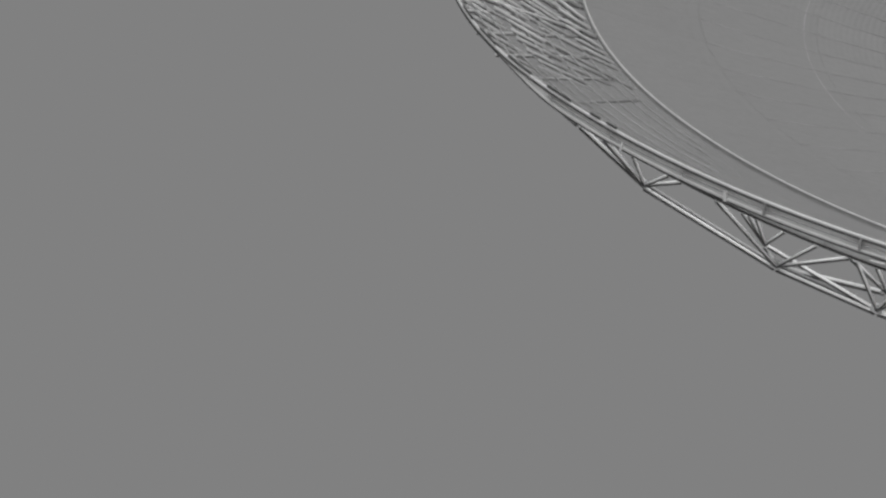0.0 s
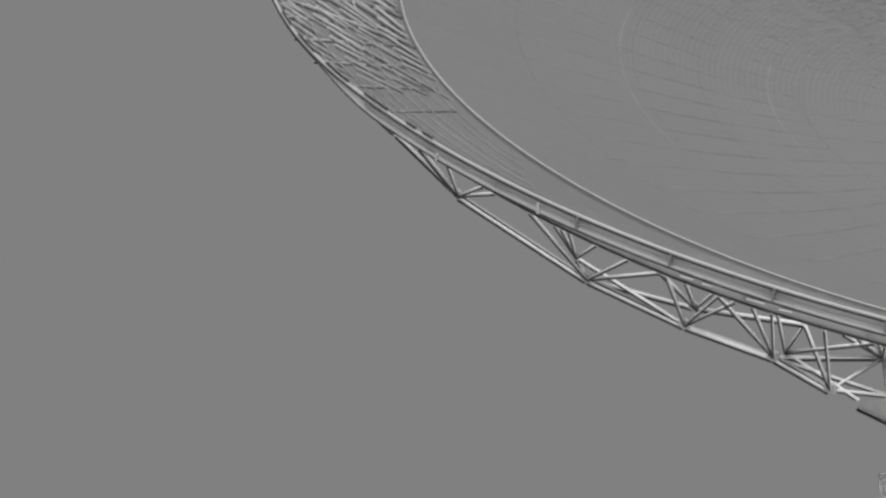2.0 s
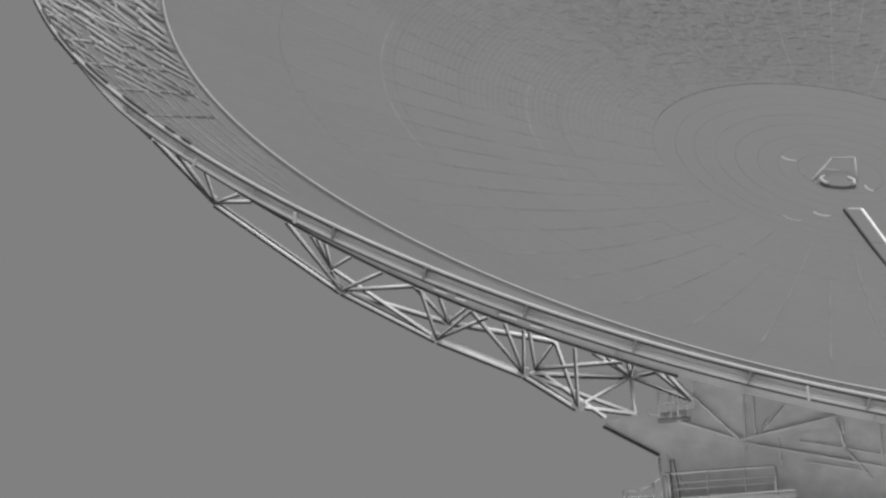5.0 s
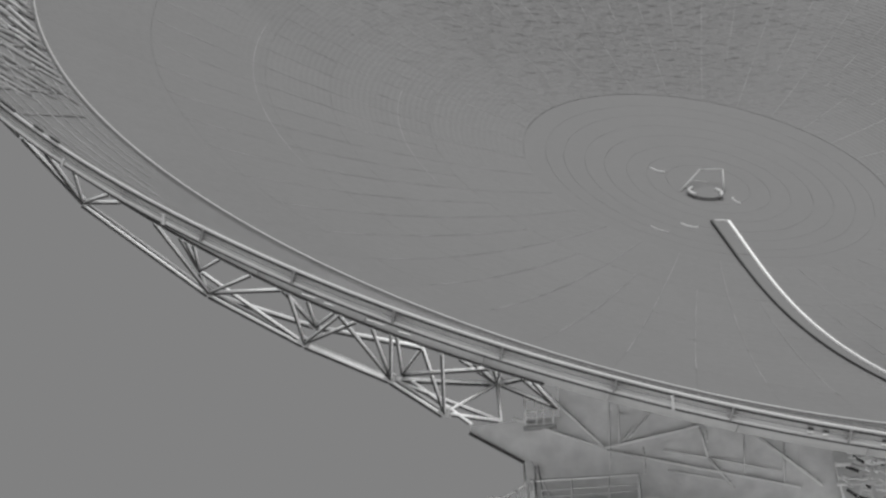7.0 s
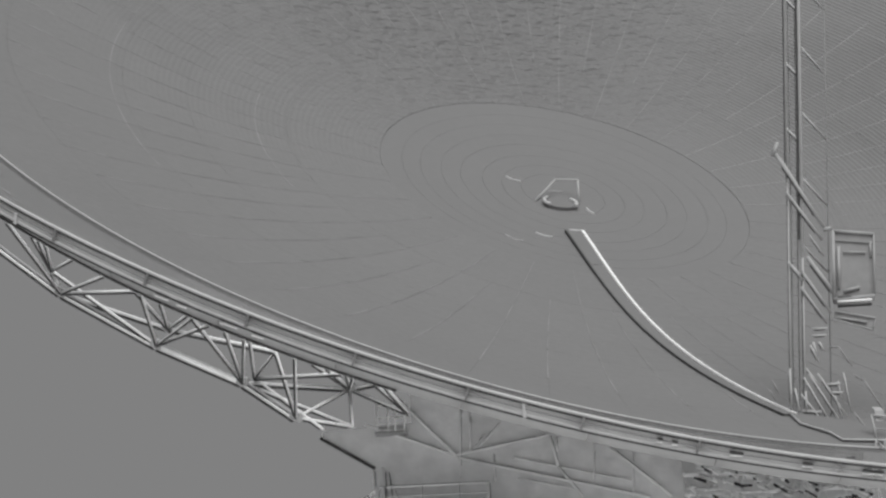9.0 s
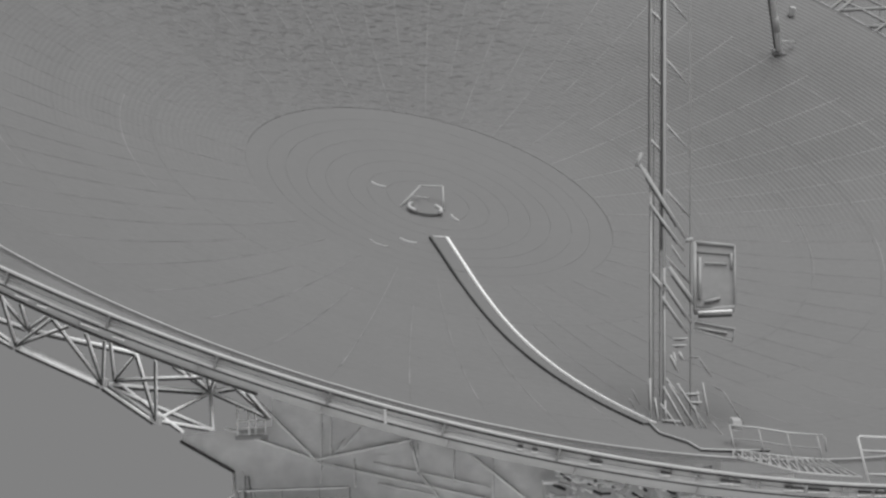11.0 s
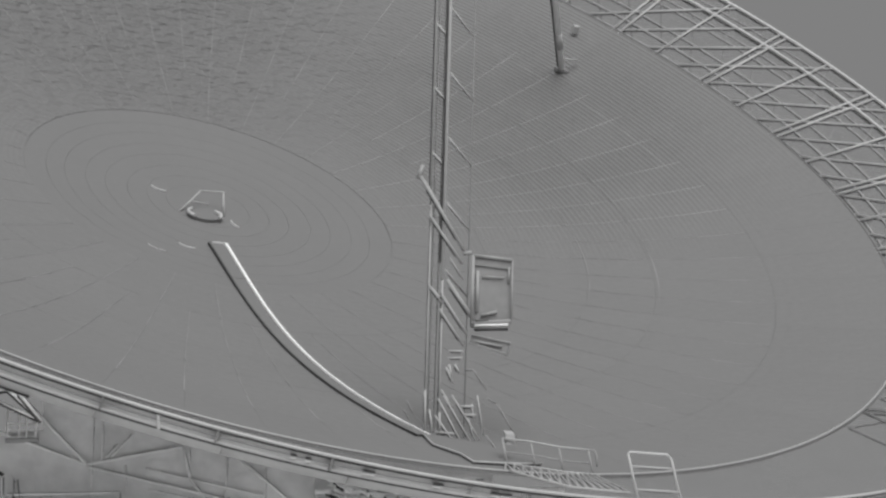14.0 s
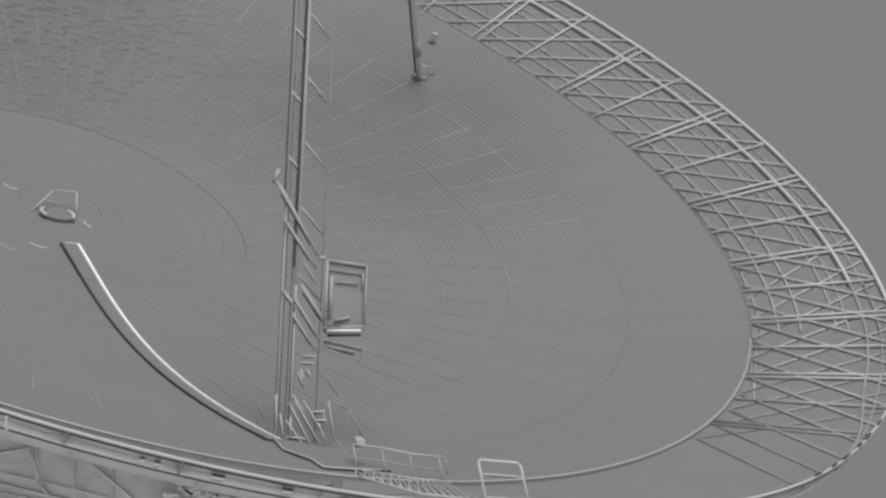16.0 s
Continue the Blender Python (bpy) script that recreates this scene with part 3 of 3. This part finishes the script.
for deg, r in ((28.9, 22.7), (149.5, 22.5)):
    far_leg = thing("feed_support_leg", DISH, "slim white tubular tripod leg standing on the dish face", "support leg", "tripod legs")
    foot = polar(r, deg)
    head = APEX + Vector((1.5 if deg < 90 else -1.5, 0, 0))
    d = (head - foot).normalized()
    tube = part("tube", Geo().tube(foot + d * 0.25, head, 0.15, 14), BRIGHT, far_leg)
    part("sleeve", Geo().tube(foot + d * 1.6, foot + d * 2.6, 0.165, 14), PAINT, tube)
    # dark tube set on the left to paint the leg's shaded side
    part("cable", Geo().tube(foot + d * 0.3 + Vector((-0.19, 0, 0)), head + Vector((-0.19, 0, 0)), 0.05, 6), DARK, far_leg, "dark strip painting the leg's shaded left side")
    plate = part("base_plate", Geo().beam(foot + Vector((-0.35, 0, 0.05)), foot + Vector((0.25, -0.08, 0.05)), 0.4, 0.12), DULL, far_leg, "grey base plate")
    part("bracket", Geo().tube(foot + d * 0.9, foot + Vector((0.75, 0.2, 0.55)), 0.04), PAINT, plate)
beacon = thing("junction_box", DISH @ Matrix.Translation(polar(25.2, 32.3, 0)), "small grey box on a stub on the dish face", "box")
part("box", Geo().box((-0.13, -0.12, 0.12), (0.13, 0.12, 0.5)), PAINT, beacon)
part("stub", Geo().tube((0, 0, 0), (0, 0, 0.14), 0.05), PAINT, beacon)

# ---- lift car beside the leg, its arms and landing ----
lift = thing("lift_car", DISH, "worn grey framed box of the leg's access lift", "lift car")
C = [(1.20, 3.58), (2.46, 3.68), (2.46, 5.68), (1.20, 5.80)]
for (a0, b0), (a1, b1), r in ((C[0], C[1], .07), (C[1], C[2], .03), (C[3], C[2], .05), (C[0], C[3], .055)):
    for c in (0.35, -0.25):
        part("frame_bar", Geo().tube(lp(a0, b0, c), lp(a1, b1, c), r if c > 0 else r * 0.6, 8), GEAR, lift)
part("back_panel", Geo().hexa([lp(a, b, c) for c in (0.2, 0.24) for a, b in C]), DULL, lift)
part("top_panel", Geo().hexa([lp(a, b, c) for c in (0.2, 0.3) for a, b in ((1.2, 5.5), (2.46, 5.38), (2.46, 5.64), (1.2, 5.76))]), DULL, lift)
for b, mat in ((3.62, DARK), (3.5, BRIGHT), (3.36, DARK)):
    part("sill", Geo().tube(lp(1.3, b, 0.36), lp(2.36, b + 0.06, 0.36), 0.05), mat, lift)
part("inner_bar", Geo().tube(lp(1.36, 3.95, 0.3), lp(1.36, 5.3, 0.3), 0.05), GEAR, lift)
part("inner_bar", Geo().tube(lp(1.5, 5.12, 0.3), lp(2.2, 5.1, 0.3), 0.03), GEAR, lift)
part("inner_bar", Geo().tube(lp(2.36, 4.95, 0.3), lp(2.36, 5.45, 0.3), 0.04), GEAR, lift)
part("inner_bar", Geo().tube(lp(1.5, 3.85, 0.3), lp(2.0, 3.98, 0.3), 0.05), GEAR, lift)
part("tray", Geo().hexa([lp(a, b, c) for c in (0.1, 0.3) for a, b in ((1.16, 3.02), (2.37, 2.6), (2.46, 2.98), (1.2, 3.2))]), DULL, lift)
part("tray_lip", Geo().pipe([lp(2.37, 2.58, 0.35), lp(2.46, 2.98, 0.35), lp(1.2, 3.2, 0.35)], 0.025), GEAR, lift)
part("tray_bar", Geo().tube(lp(1.3, 3.0, 0.35), lp(2.2, 2.85, 0.35), 0.04), GEAR, lift)
part("tray_lip", Geo().tube(lp(1.16, 2.95, 0.4), lp(2.37, 2.58, 0.4), 0.03), GEAR, lift)
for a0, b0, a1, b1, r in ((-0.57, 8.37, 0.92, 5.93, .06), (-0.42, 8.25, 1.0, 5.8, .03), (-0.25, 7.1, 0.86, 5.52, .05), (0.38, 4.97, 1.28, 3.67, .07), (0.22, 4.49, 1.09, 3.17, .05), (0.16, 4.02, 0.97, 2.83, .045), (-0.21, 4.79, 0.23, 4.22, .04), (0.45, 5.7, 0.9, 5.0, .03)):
    # shade under each arm is painted by a dark strip
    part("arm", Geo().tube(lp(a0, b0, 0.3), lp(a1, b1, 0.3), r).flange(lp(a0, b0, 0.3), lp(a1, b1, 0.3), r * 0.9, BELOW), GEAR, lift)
part("arm_end", Geo().tube(lp(-0.66, 8.3, 0.3), lp(-0.5, 8.75, 0.3), 0.07), GEAR, lift)
part("hinge", Geo().tube(lp(0.88, 5.85, 0.3), lp(1.15, 5.9, 0.3), 0.07), GEAR, lift)

gear = thing("lift_winch", DISH, "worn grey winch gear and cable rails at the leg foot", "winch")


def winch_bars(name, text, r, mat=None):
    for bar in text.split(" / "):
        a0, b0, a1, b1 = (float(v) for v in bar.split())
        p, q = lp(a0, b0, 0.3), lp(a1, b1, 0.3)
        # each winch bar gets a dark strip painting its shade
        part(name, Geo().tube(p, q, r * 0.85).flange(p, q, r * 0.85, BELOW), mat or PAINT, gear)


winch_bars("cable_rail", "0.38 1.23 1.32 -0.3 / 0.65 1.24 1.55 -0.15 / 0.21 1.13 1.06 -0.4 / 0.13 0.59 0.86 -0.4 / 0.29 1.41 0.7 0.84", 0.035)
winch_bars("crossbar", "0.48 2.65 0.97 2.67 / 0.49 2.43 0.94 2.45 / 0.15 0.05 0.77 0.02", 0.04)
winch_bars("lever", "0.53 2.23 0.63 1.82 / 0.71 2.24 0.84 1.97 / 0.44 2.14 0.68 1.6", 0.045)
winch_bars("drum", "0.93 0.89 1.34 0.9 / 1.02 0.62 1.42 0.63", 0.05)
winch_bars("guide", "1.28 0.99 1.35 0.45 / 1.17 0.53 1.4 -0.18 / 1.45 1.26 1.66 0.01", 0.028)
winch_bars("guard", "1.31 2.08 1.72 1.45 / 0.98 2.07 1.34 2.08 / 1.76 1.18 2.08 1.01 / 2.08 1.01 2.73 -0.05 / 1.75 0.01 2.4 -0.87", 0.022, GEAR)
winch_bars("post", "-0.21 1.39 -0.17 0.13 / -0.05 0.76 0.06 0.05 / 0.27 0.68 0.29 0.05", 0.04)
winch_bars("pin", "-0.85 0.74 -0.66 0.38 / -0.77 1.05 -0.54 0.57", 0.02, GEAR)

# landing under the gear, its edge following the panels
landing = thing("leg_landing", DISH, "grey stepped landing plate at the foot of the leg", "platform")
edge = [(-0.55, -22.24), (-0.94, -23.78), (-0.54, -24.82), (-0.68, -25.88), (0.6, -25.75), (1.9, -25.5), (0.9, -22.6), (0.3, -22.0)]
g = Geo()
n = len(edge)
g.v += [Vector((x, y, (x * x + y * y) / 4 / FOCAL + 0.1)) for x, y in edge] + [Vector((x, y, (x * x + y * y) / 4 / FOCAL - 0.03)) for x, y in edge]
g.f += [tuple(range(n))] + [(n + i, n + (i + 1) % n, (i + 1) % n, i) for i in range(n)]
g.s += [False] * (n + 1)
part("plate", g, HUB, landing)
part("nosing", Geo().pipe([Vector((x, y, (x * x + y * y) / 4 / FOCAL + 0.1)) for x, y in edge[:6]], 0.03), PAINT, landing)

# gangway from the landing over the mesh to the rim
gang = thing("gangway", DISH, "narrow slatted gangway over the mesh edge", "gangway")
near_edge = [polar(25.75, -88.9, 0.1), polar(26.65, -85.5, 0.1), polar(27.05, -83.4, 0.12)]
far_edge = [polar(26.75, -90.2, 0.1), outer(28.6, -88.2, 0.12), outer(29.3, -85.2, 0.14)]
for line in (near_edge, far_edge):
    part("stringer", Geo().pipe(line, 0.035), PAINT, gang)


def along(line, t):
    k = min(int(t * 2), 1)
    return line[k].lerp(line[k + 1], t * 2 - k)


for i in range(14):
    t = i / 14
    p, q = along(near_edge, t), along(far_edge, t)
    part("slat", Geo().beam(p, q, 0.05, 0.04), GEAR, gang)
    # brace with painted shade, a dark strip beneath
    part("brace", Geo().tube(p, along(far_edge, t + 1 / 14), 0.02, 6).flange(p, along(far_edge, t + 1 / 14), 0.02, BELOW), PAINT, gang)


LEAN = Vector((-0.18, 0, 0))


def handrail(foots, tall, label):
    """Posts with a top rail and a middle rail."""
    rail = thing("handrail", DISH, label, "handrail", "rails at the rim")
    tops = [p + UP * tall + LEAN * tall for p in foots]
    for p, q in zip(foots, tops):
        part("post", Geo().tube(p - UP * 0.1, q, 0.03), GEAR, rail)
    part("top_rail", Geo().pipe(tops, 0.032), PAINT, rail)
    part("middle_rail", Geo().pipe([p + (UP + LEAN) * tall * 0.48 for p in foots], 0.022), GEAR, rail)
    return rail


posts = [polar(25.5, -88.3), polar(25.77, -86.4), polar(26.4, -85.1), polar(26.75, -83.3)]
rail = handrail(posts, 0.8, "white tubular handrail with posts along the panel edge")
e = posts[-1] + (UP + LEAN) * 0.8
x = Vector((0.25, -0.05, 0.03))
part("end_loop", Geo().pipe([e, e + x * 0.7, e + x - UP * 0.1, e + x - UP * 0.5], 0.03), GEAR, rail)
part("switch_box", Geo().hexa([posts[0] + Vector((x_, y_, 0)) + UP * z for z in (0.62, 0.95) for x_, y_ in ((-0.02, 0), (0.3, 0), (0.3, 0.2), (-0.02, 0.2))]), GEAR, rail)
gate_feet = [polar(30.1, -85.35), polar(30.5, -83.0)]
gate = thing("rim_gate", DISH, "white tubular gate frame standing at the dish rim", "gate", "rails at the rim")
rise = UP + LEAN
t0, t1 = (p + rise * 1.4 for p in gate_feet)
d = (t1 - t0).normalized() * 0.12
part("frame", Geo().pipe([gate_feet[0], t0 - UP * 0.06, t0 + d * 0.5, t1 - d, t1 - UP * 0.12, gate_feet[1]], 0.038), WHITE, gate)
for h in (0.3, 0.98):
    # dark strip below the bar paints its shade
    part("bar", Geo().tube(gate_feet[0] + rise * h, gate_feet[1] + rise * h, 0.035).flange(gate_feet[0] + rise * h, gate_feet[1] + rise * h, 0.03, BELOW), PAINT, gate)

# ---- turret and tower behind the lower rim ----
turret = thing("turret", Matrix(), "pale clad turret carrying the dish on its tower", "turret")
YF = 84.0


def slab(outline, y0, y1):
    g = Geo()
    n = len(outline)
    g.v += [Vector((x, y0, z)) for x, z in outline] + [Vector((x, y1, z)) for x, z in outline]
    g.f += [tuple(range(n)), tuple(reversed(range(n, 2 * n)))] + [(i, i + n, (i + 1) % n + n, (i + 1) % n) for i in range(n)]
    g.s += [False] * (n + 2)
    return g


part("body", slab([(-2.72, 17.0), (8.15, 17.0), (8.15, 23.6), (-1.4, 23.6), (-1.4, 21.5), (-2.72, 21.4)], YF, YF + 11), CLAD, turret)
part("wing", slab([(-2.72, 19.95), (-2.72, 21.42), (-4.6, 21.28), (-4.58, 21.12)], YF, YF + 0.6), CLAD, turret, "pale wedge-shaped wing")
part("side_wall", slab([(8.1, 16.0), (15.0, 16.0), (15.0, 21.5), (8.1, 22.5)], YF + 2.2, YF + 9), CLAD, turret)
# black beam added to paint shade along the wing's lower edge
part("soffit_edge", Geo().beam((-4.66, YF - 0.03, 21.06), (-2.75, YF - 0.03, 19.88), 0.12, 0.10), DARK, turret, "dark beam painting the shade under the wing's edge")
part("elevation_drum", Geo().tube((VERTEX - AXIS * 0.6), (VERTEX - AXIS * 9.5), 4.2, 32), CLAD, turret)
part("tower_wall", Geo().tube((2.7, YF + 6, -0.1), (2.7, YF + 6, 17.05), 7.6, 48), CLAD, turret, "pale round tower wall")
MEMB = ("-2.31 22.88 0.12 20.23 / -3.07 21.48 0.12 20.23 / 0.12 20.23 3.58 20.86 / 3.53 20.81 3.75 19.69 / 3.75 19.69 4.59 18.54 / 0.21 20.13 6.94 18.44 / "
        "5.46 20.44 7.7 18.46 / 0.39 22.02 0.28 19.4 / 0.72 21.91 0.66 20.4 / 5.08 20.45 4.99 19.01 / 6.45 20.1 6.36 18.5 / 3.75 20.8 3.75 20.2 / 1.9 21.5 1.0 20.5 / "
        "-2.5 19.9 -1.8 18.4 / 1.5 20.2 1.5 19.2 / 1.2 20.95 0.8 20.45 / 2.2 20.05 6.3 19.05 / 2.3 19.3 4.3 18.85").split(" / ")
for k, m in enumerate(MEMB):
    x0, z0, x1, z1 = (float(v) for v in m.split())
    # white stay with a dark strip above it as painted shade
    part("stay", Geo().tube((x0, YF - 0.12, z0), (x1, YF - 0.12, z1), 0.05 if k < 7 else 0.03).flange(Vector((x0, YF - 0.12, z0)), Vector((x1, YF - 0.12, z1)), 0.032 if k < 7 else 0.02, -BELOW_WORLD), BRIGHT, turret)
for x, z, w, h in ((-1.9, 19.2, 0.5, 0.9), (0.9, 21.0, 0.35, 0.9), (2.6, 20.1, 0.9, 0.5), (5.7, 19.5, 0.6, 0.7), (7.2, 19.6, 0.5, 1.0)):
    part("cladding_plate", Geo().box((x - w / 2, YF - 0.05, z - h / 2), (x + w / 2, YF + 0.02, z + h / 2)), CLAD, turret)

def railing_bar(name, p, q, r, parent, up=True):
    """A white bar with shade painted beneath it, or along its top over the pale cladding."""
    p, q = Vector(p), Vector(q)
    part(name, Geo().tube(p, q, r).flange(p, q, r * 0.8, -BELOW_WORLD if up else BELOW_WORLD, 0.02), BRIGHT, parent)


cage = thing("platform_cage", Matrix(), "small white railed cage on the turret roof", "railing")
YC = YF - 0.5
for x in (-2.62, -2.22, -1.97, -1.63):
    railing_bar("post", (x, YC, 21.1), (x, YC, 22.15), 0.03, cage, False)
for z in (22.05, 21.62, 21.36, 21.14):
    railing_bar("rail", (-2.65, YC, z), (-1.6, YC, z + 0.02), 0.028, cage, False)
part("floor", Geo().box((-2.7, YC - 0.05, 21.04), (-1.55, YF + 0.1, 21.08)), GEAR, cage)

balcony = thing("turret_balcony", Matrix(), "railed balcony round the turret", "balcony")
YB = YF - 1.1
part("floor", Geo().box((-2.85, YB - 0.08, 17.85), (1.9, YF + 0.3, 18.0)), CLAD, balcony)
part("stair_landing", Geo().box((-4.1, YB - 0.08, 17.55), (-2.85, YF + 0.3, 17.7)), CLAD, balcony)
part("floor_edge", Geo().beam((-2.85, YB - 0.1, 18.02), (1.9, YB - 0.1, 18.1), 0.05, 0.08), BRIGHT, balcony)
for x in (-2.42, -1.1, 0.2, 1.25):
    railing_bar("post", (x, YB, 18.0), (x, YB, 19.0), 0.022 if -2 < x < 1 else 0.045, balcony)
for z, r in ((18.97, 0.035), (18.62, 0.018), (18.4, 0.018)):
    railing_bar("rail", (-2.6, YB, z), (1.3, YB, z + 0.03), r, balcony)
for x, z0, z1 in ((-3.5, 17.7, 18.46), (-2.98, 17.7, 18.68), (-2.7, 17.9, 19.0), (-2.55, 18.0, 18.95), (-4.04, 17.7, 18.48), (-3.85, 17.7, 18.46)):
    railing_bar("post", (x, YB, z0), (x, YB, z1), 0.035, balcony, False)
for x0, z0, x1, z1 in ((-4.05, 18.48, -3.51, 18.44), (-4.05, 18.25, -3.0, 18.22), (-4.05, 18.04, -3.5, 18.0), (-3.51, 18.44, -2.96, 18.68), (-2.96, 18.68, -2.6, 18.97)):
    railing_bar("stair_rail", (x0, YB, z0), (x1, YB, z1), 0.035, balcony, False)
for x0, x1, z0, z1 in ((-2.29, -2.13, 19.71, 18.1), (-2.42, -2.38, 19.72, 18.12), (-2.79, -2.74, 19.8, 18.0)):
    railing_bar("drain_pipe", (x0, YF - 0.15, z0), (x1, YF - 0.15, z1), 0.04, balcony)

# ---- girder with drive gear to the right of the turret ----
girder = thing("drive_girder", Matrix(), "dark and white lattice girder with drive gear beside the turret", "girder")
rnd = random.Random(11)
for z, r in ((17.5, 0.09), (18.3, 0.07), (19.0, 0.09)):
    part("chord", Geo().tube((8.1, YF - 1, z), (17.5, YF + 1.5, z + 0.5), r), BRIGHT, girder)
for i in range(18):
    x = 8.3 + i * 0.5
    y = YF - 1 + (x - 8.1) * 0.27
    part("web", Geo().tube((x, y, 17.7 + (x - 8.1) * 0.05), (x + 0.45 * (1 if i % 2 else -0.4), y + 0.1, 19.0 + (x - 8.1) * 0.05), rnd.uniform(0.03, 0.06)), BRIGHT, girder)
for i in range(260):
    x = rnd.uniform(8.3, 14.8)
    y = YF - 1.1 + (x - 8.1) * 0.27
    z = rnd.uniform(17.7, 19.5) + (x - 8.1) * 0.05
    d = Vector((rnd.uniform(0.5, 1), 0.1, rnd.uniform(-0.5, 0.1))) * rnd.uniform(0.08, 0.32)
    c = Vector((x, y, z))
    part("gear_bar", Geo().tube(c - d, c + d, rnd.uniform(0.025, 0.06), 6), rnd.choice((BRIGHT, BRIGHT, BRIGHT, DARK, STAY)), girder)
part("pier", Geo().tube((12.5, YF + 0.2, -0.1), (12.5, YF + 0.2, 17.9), 0.8, 24), CLAD, girder)
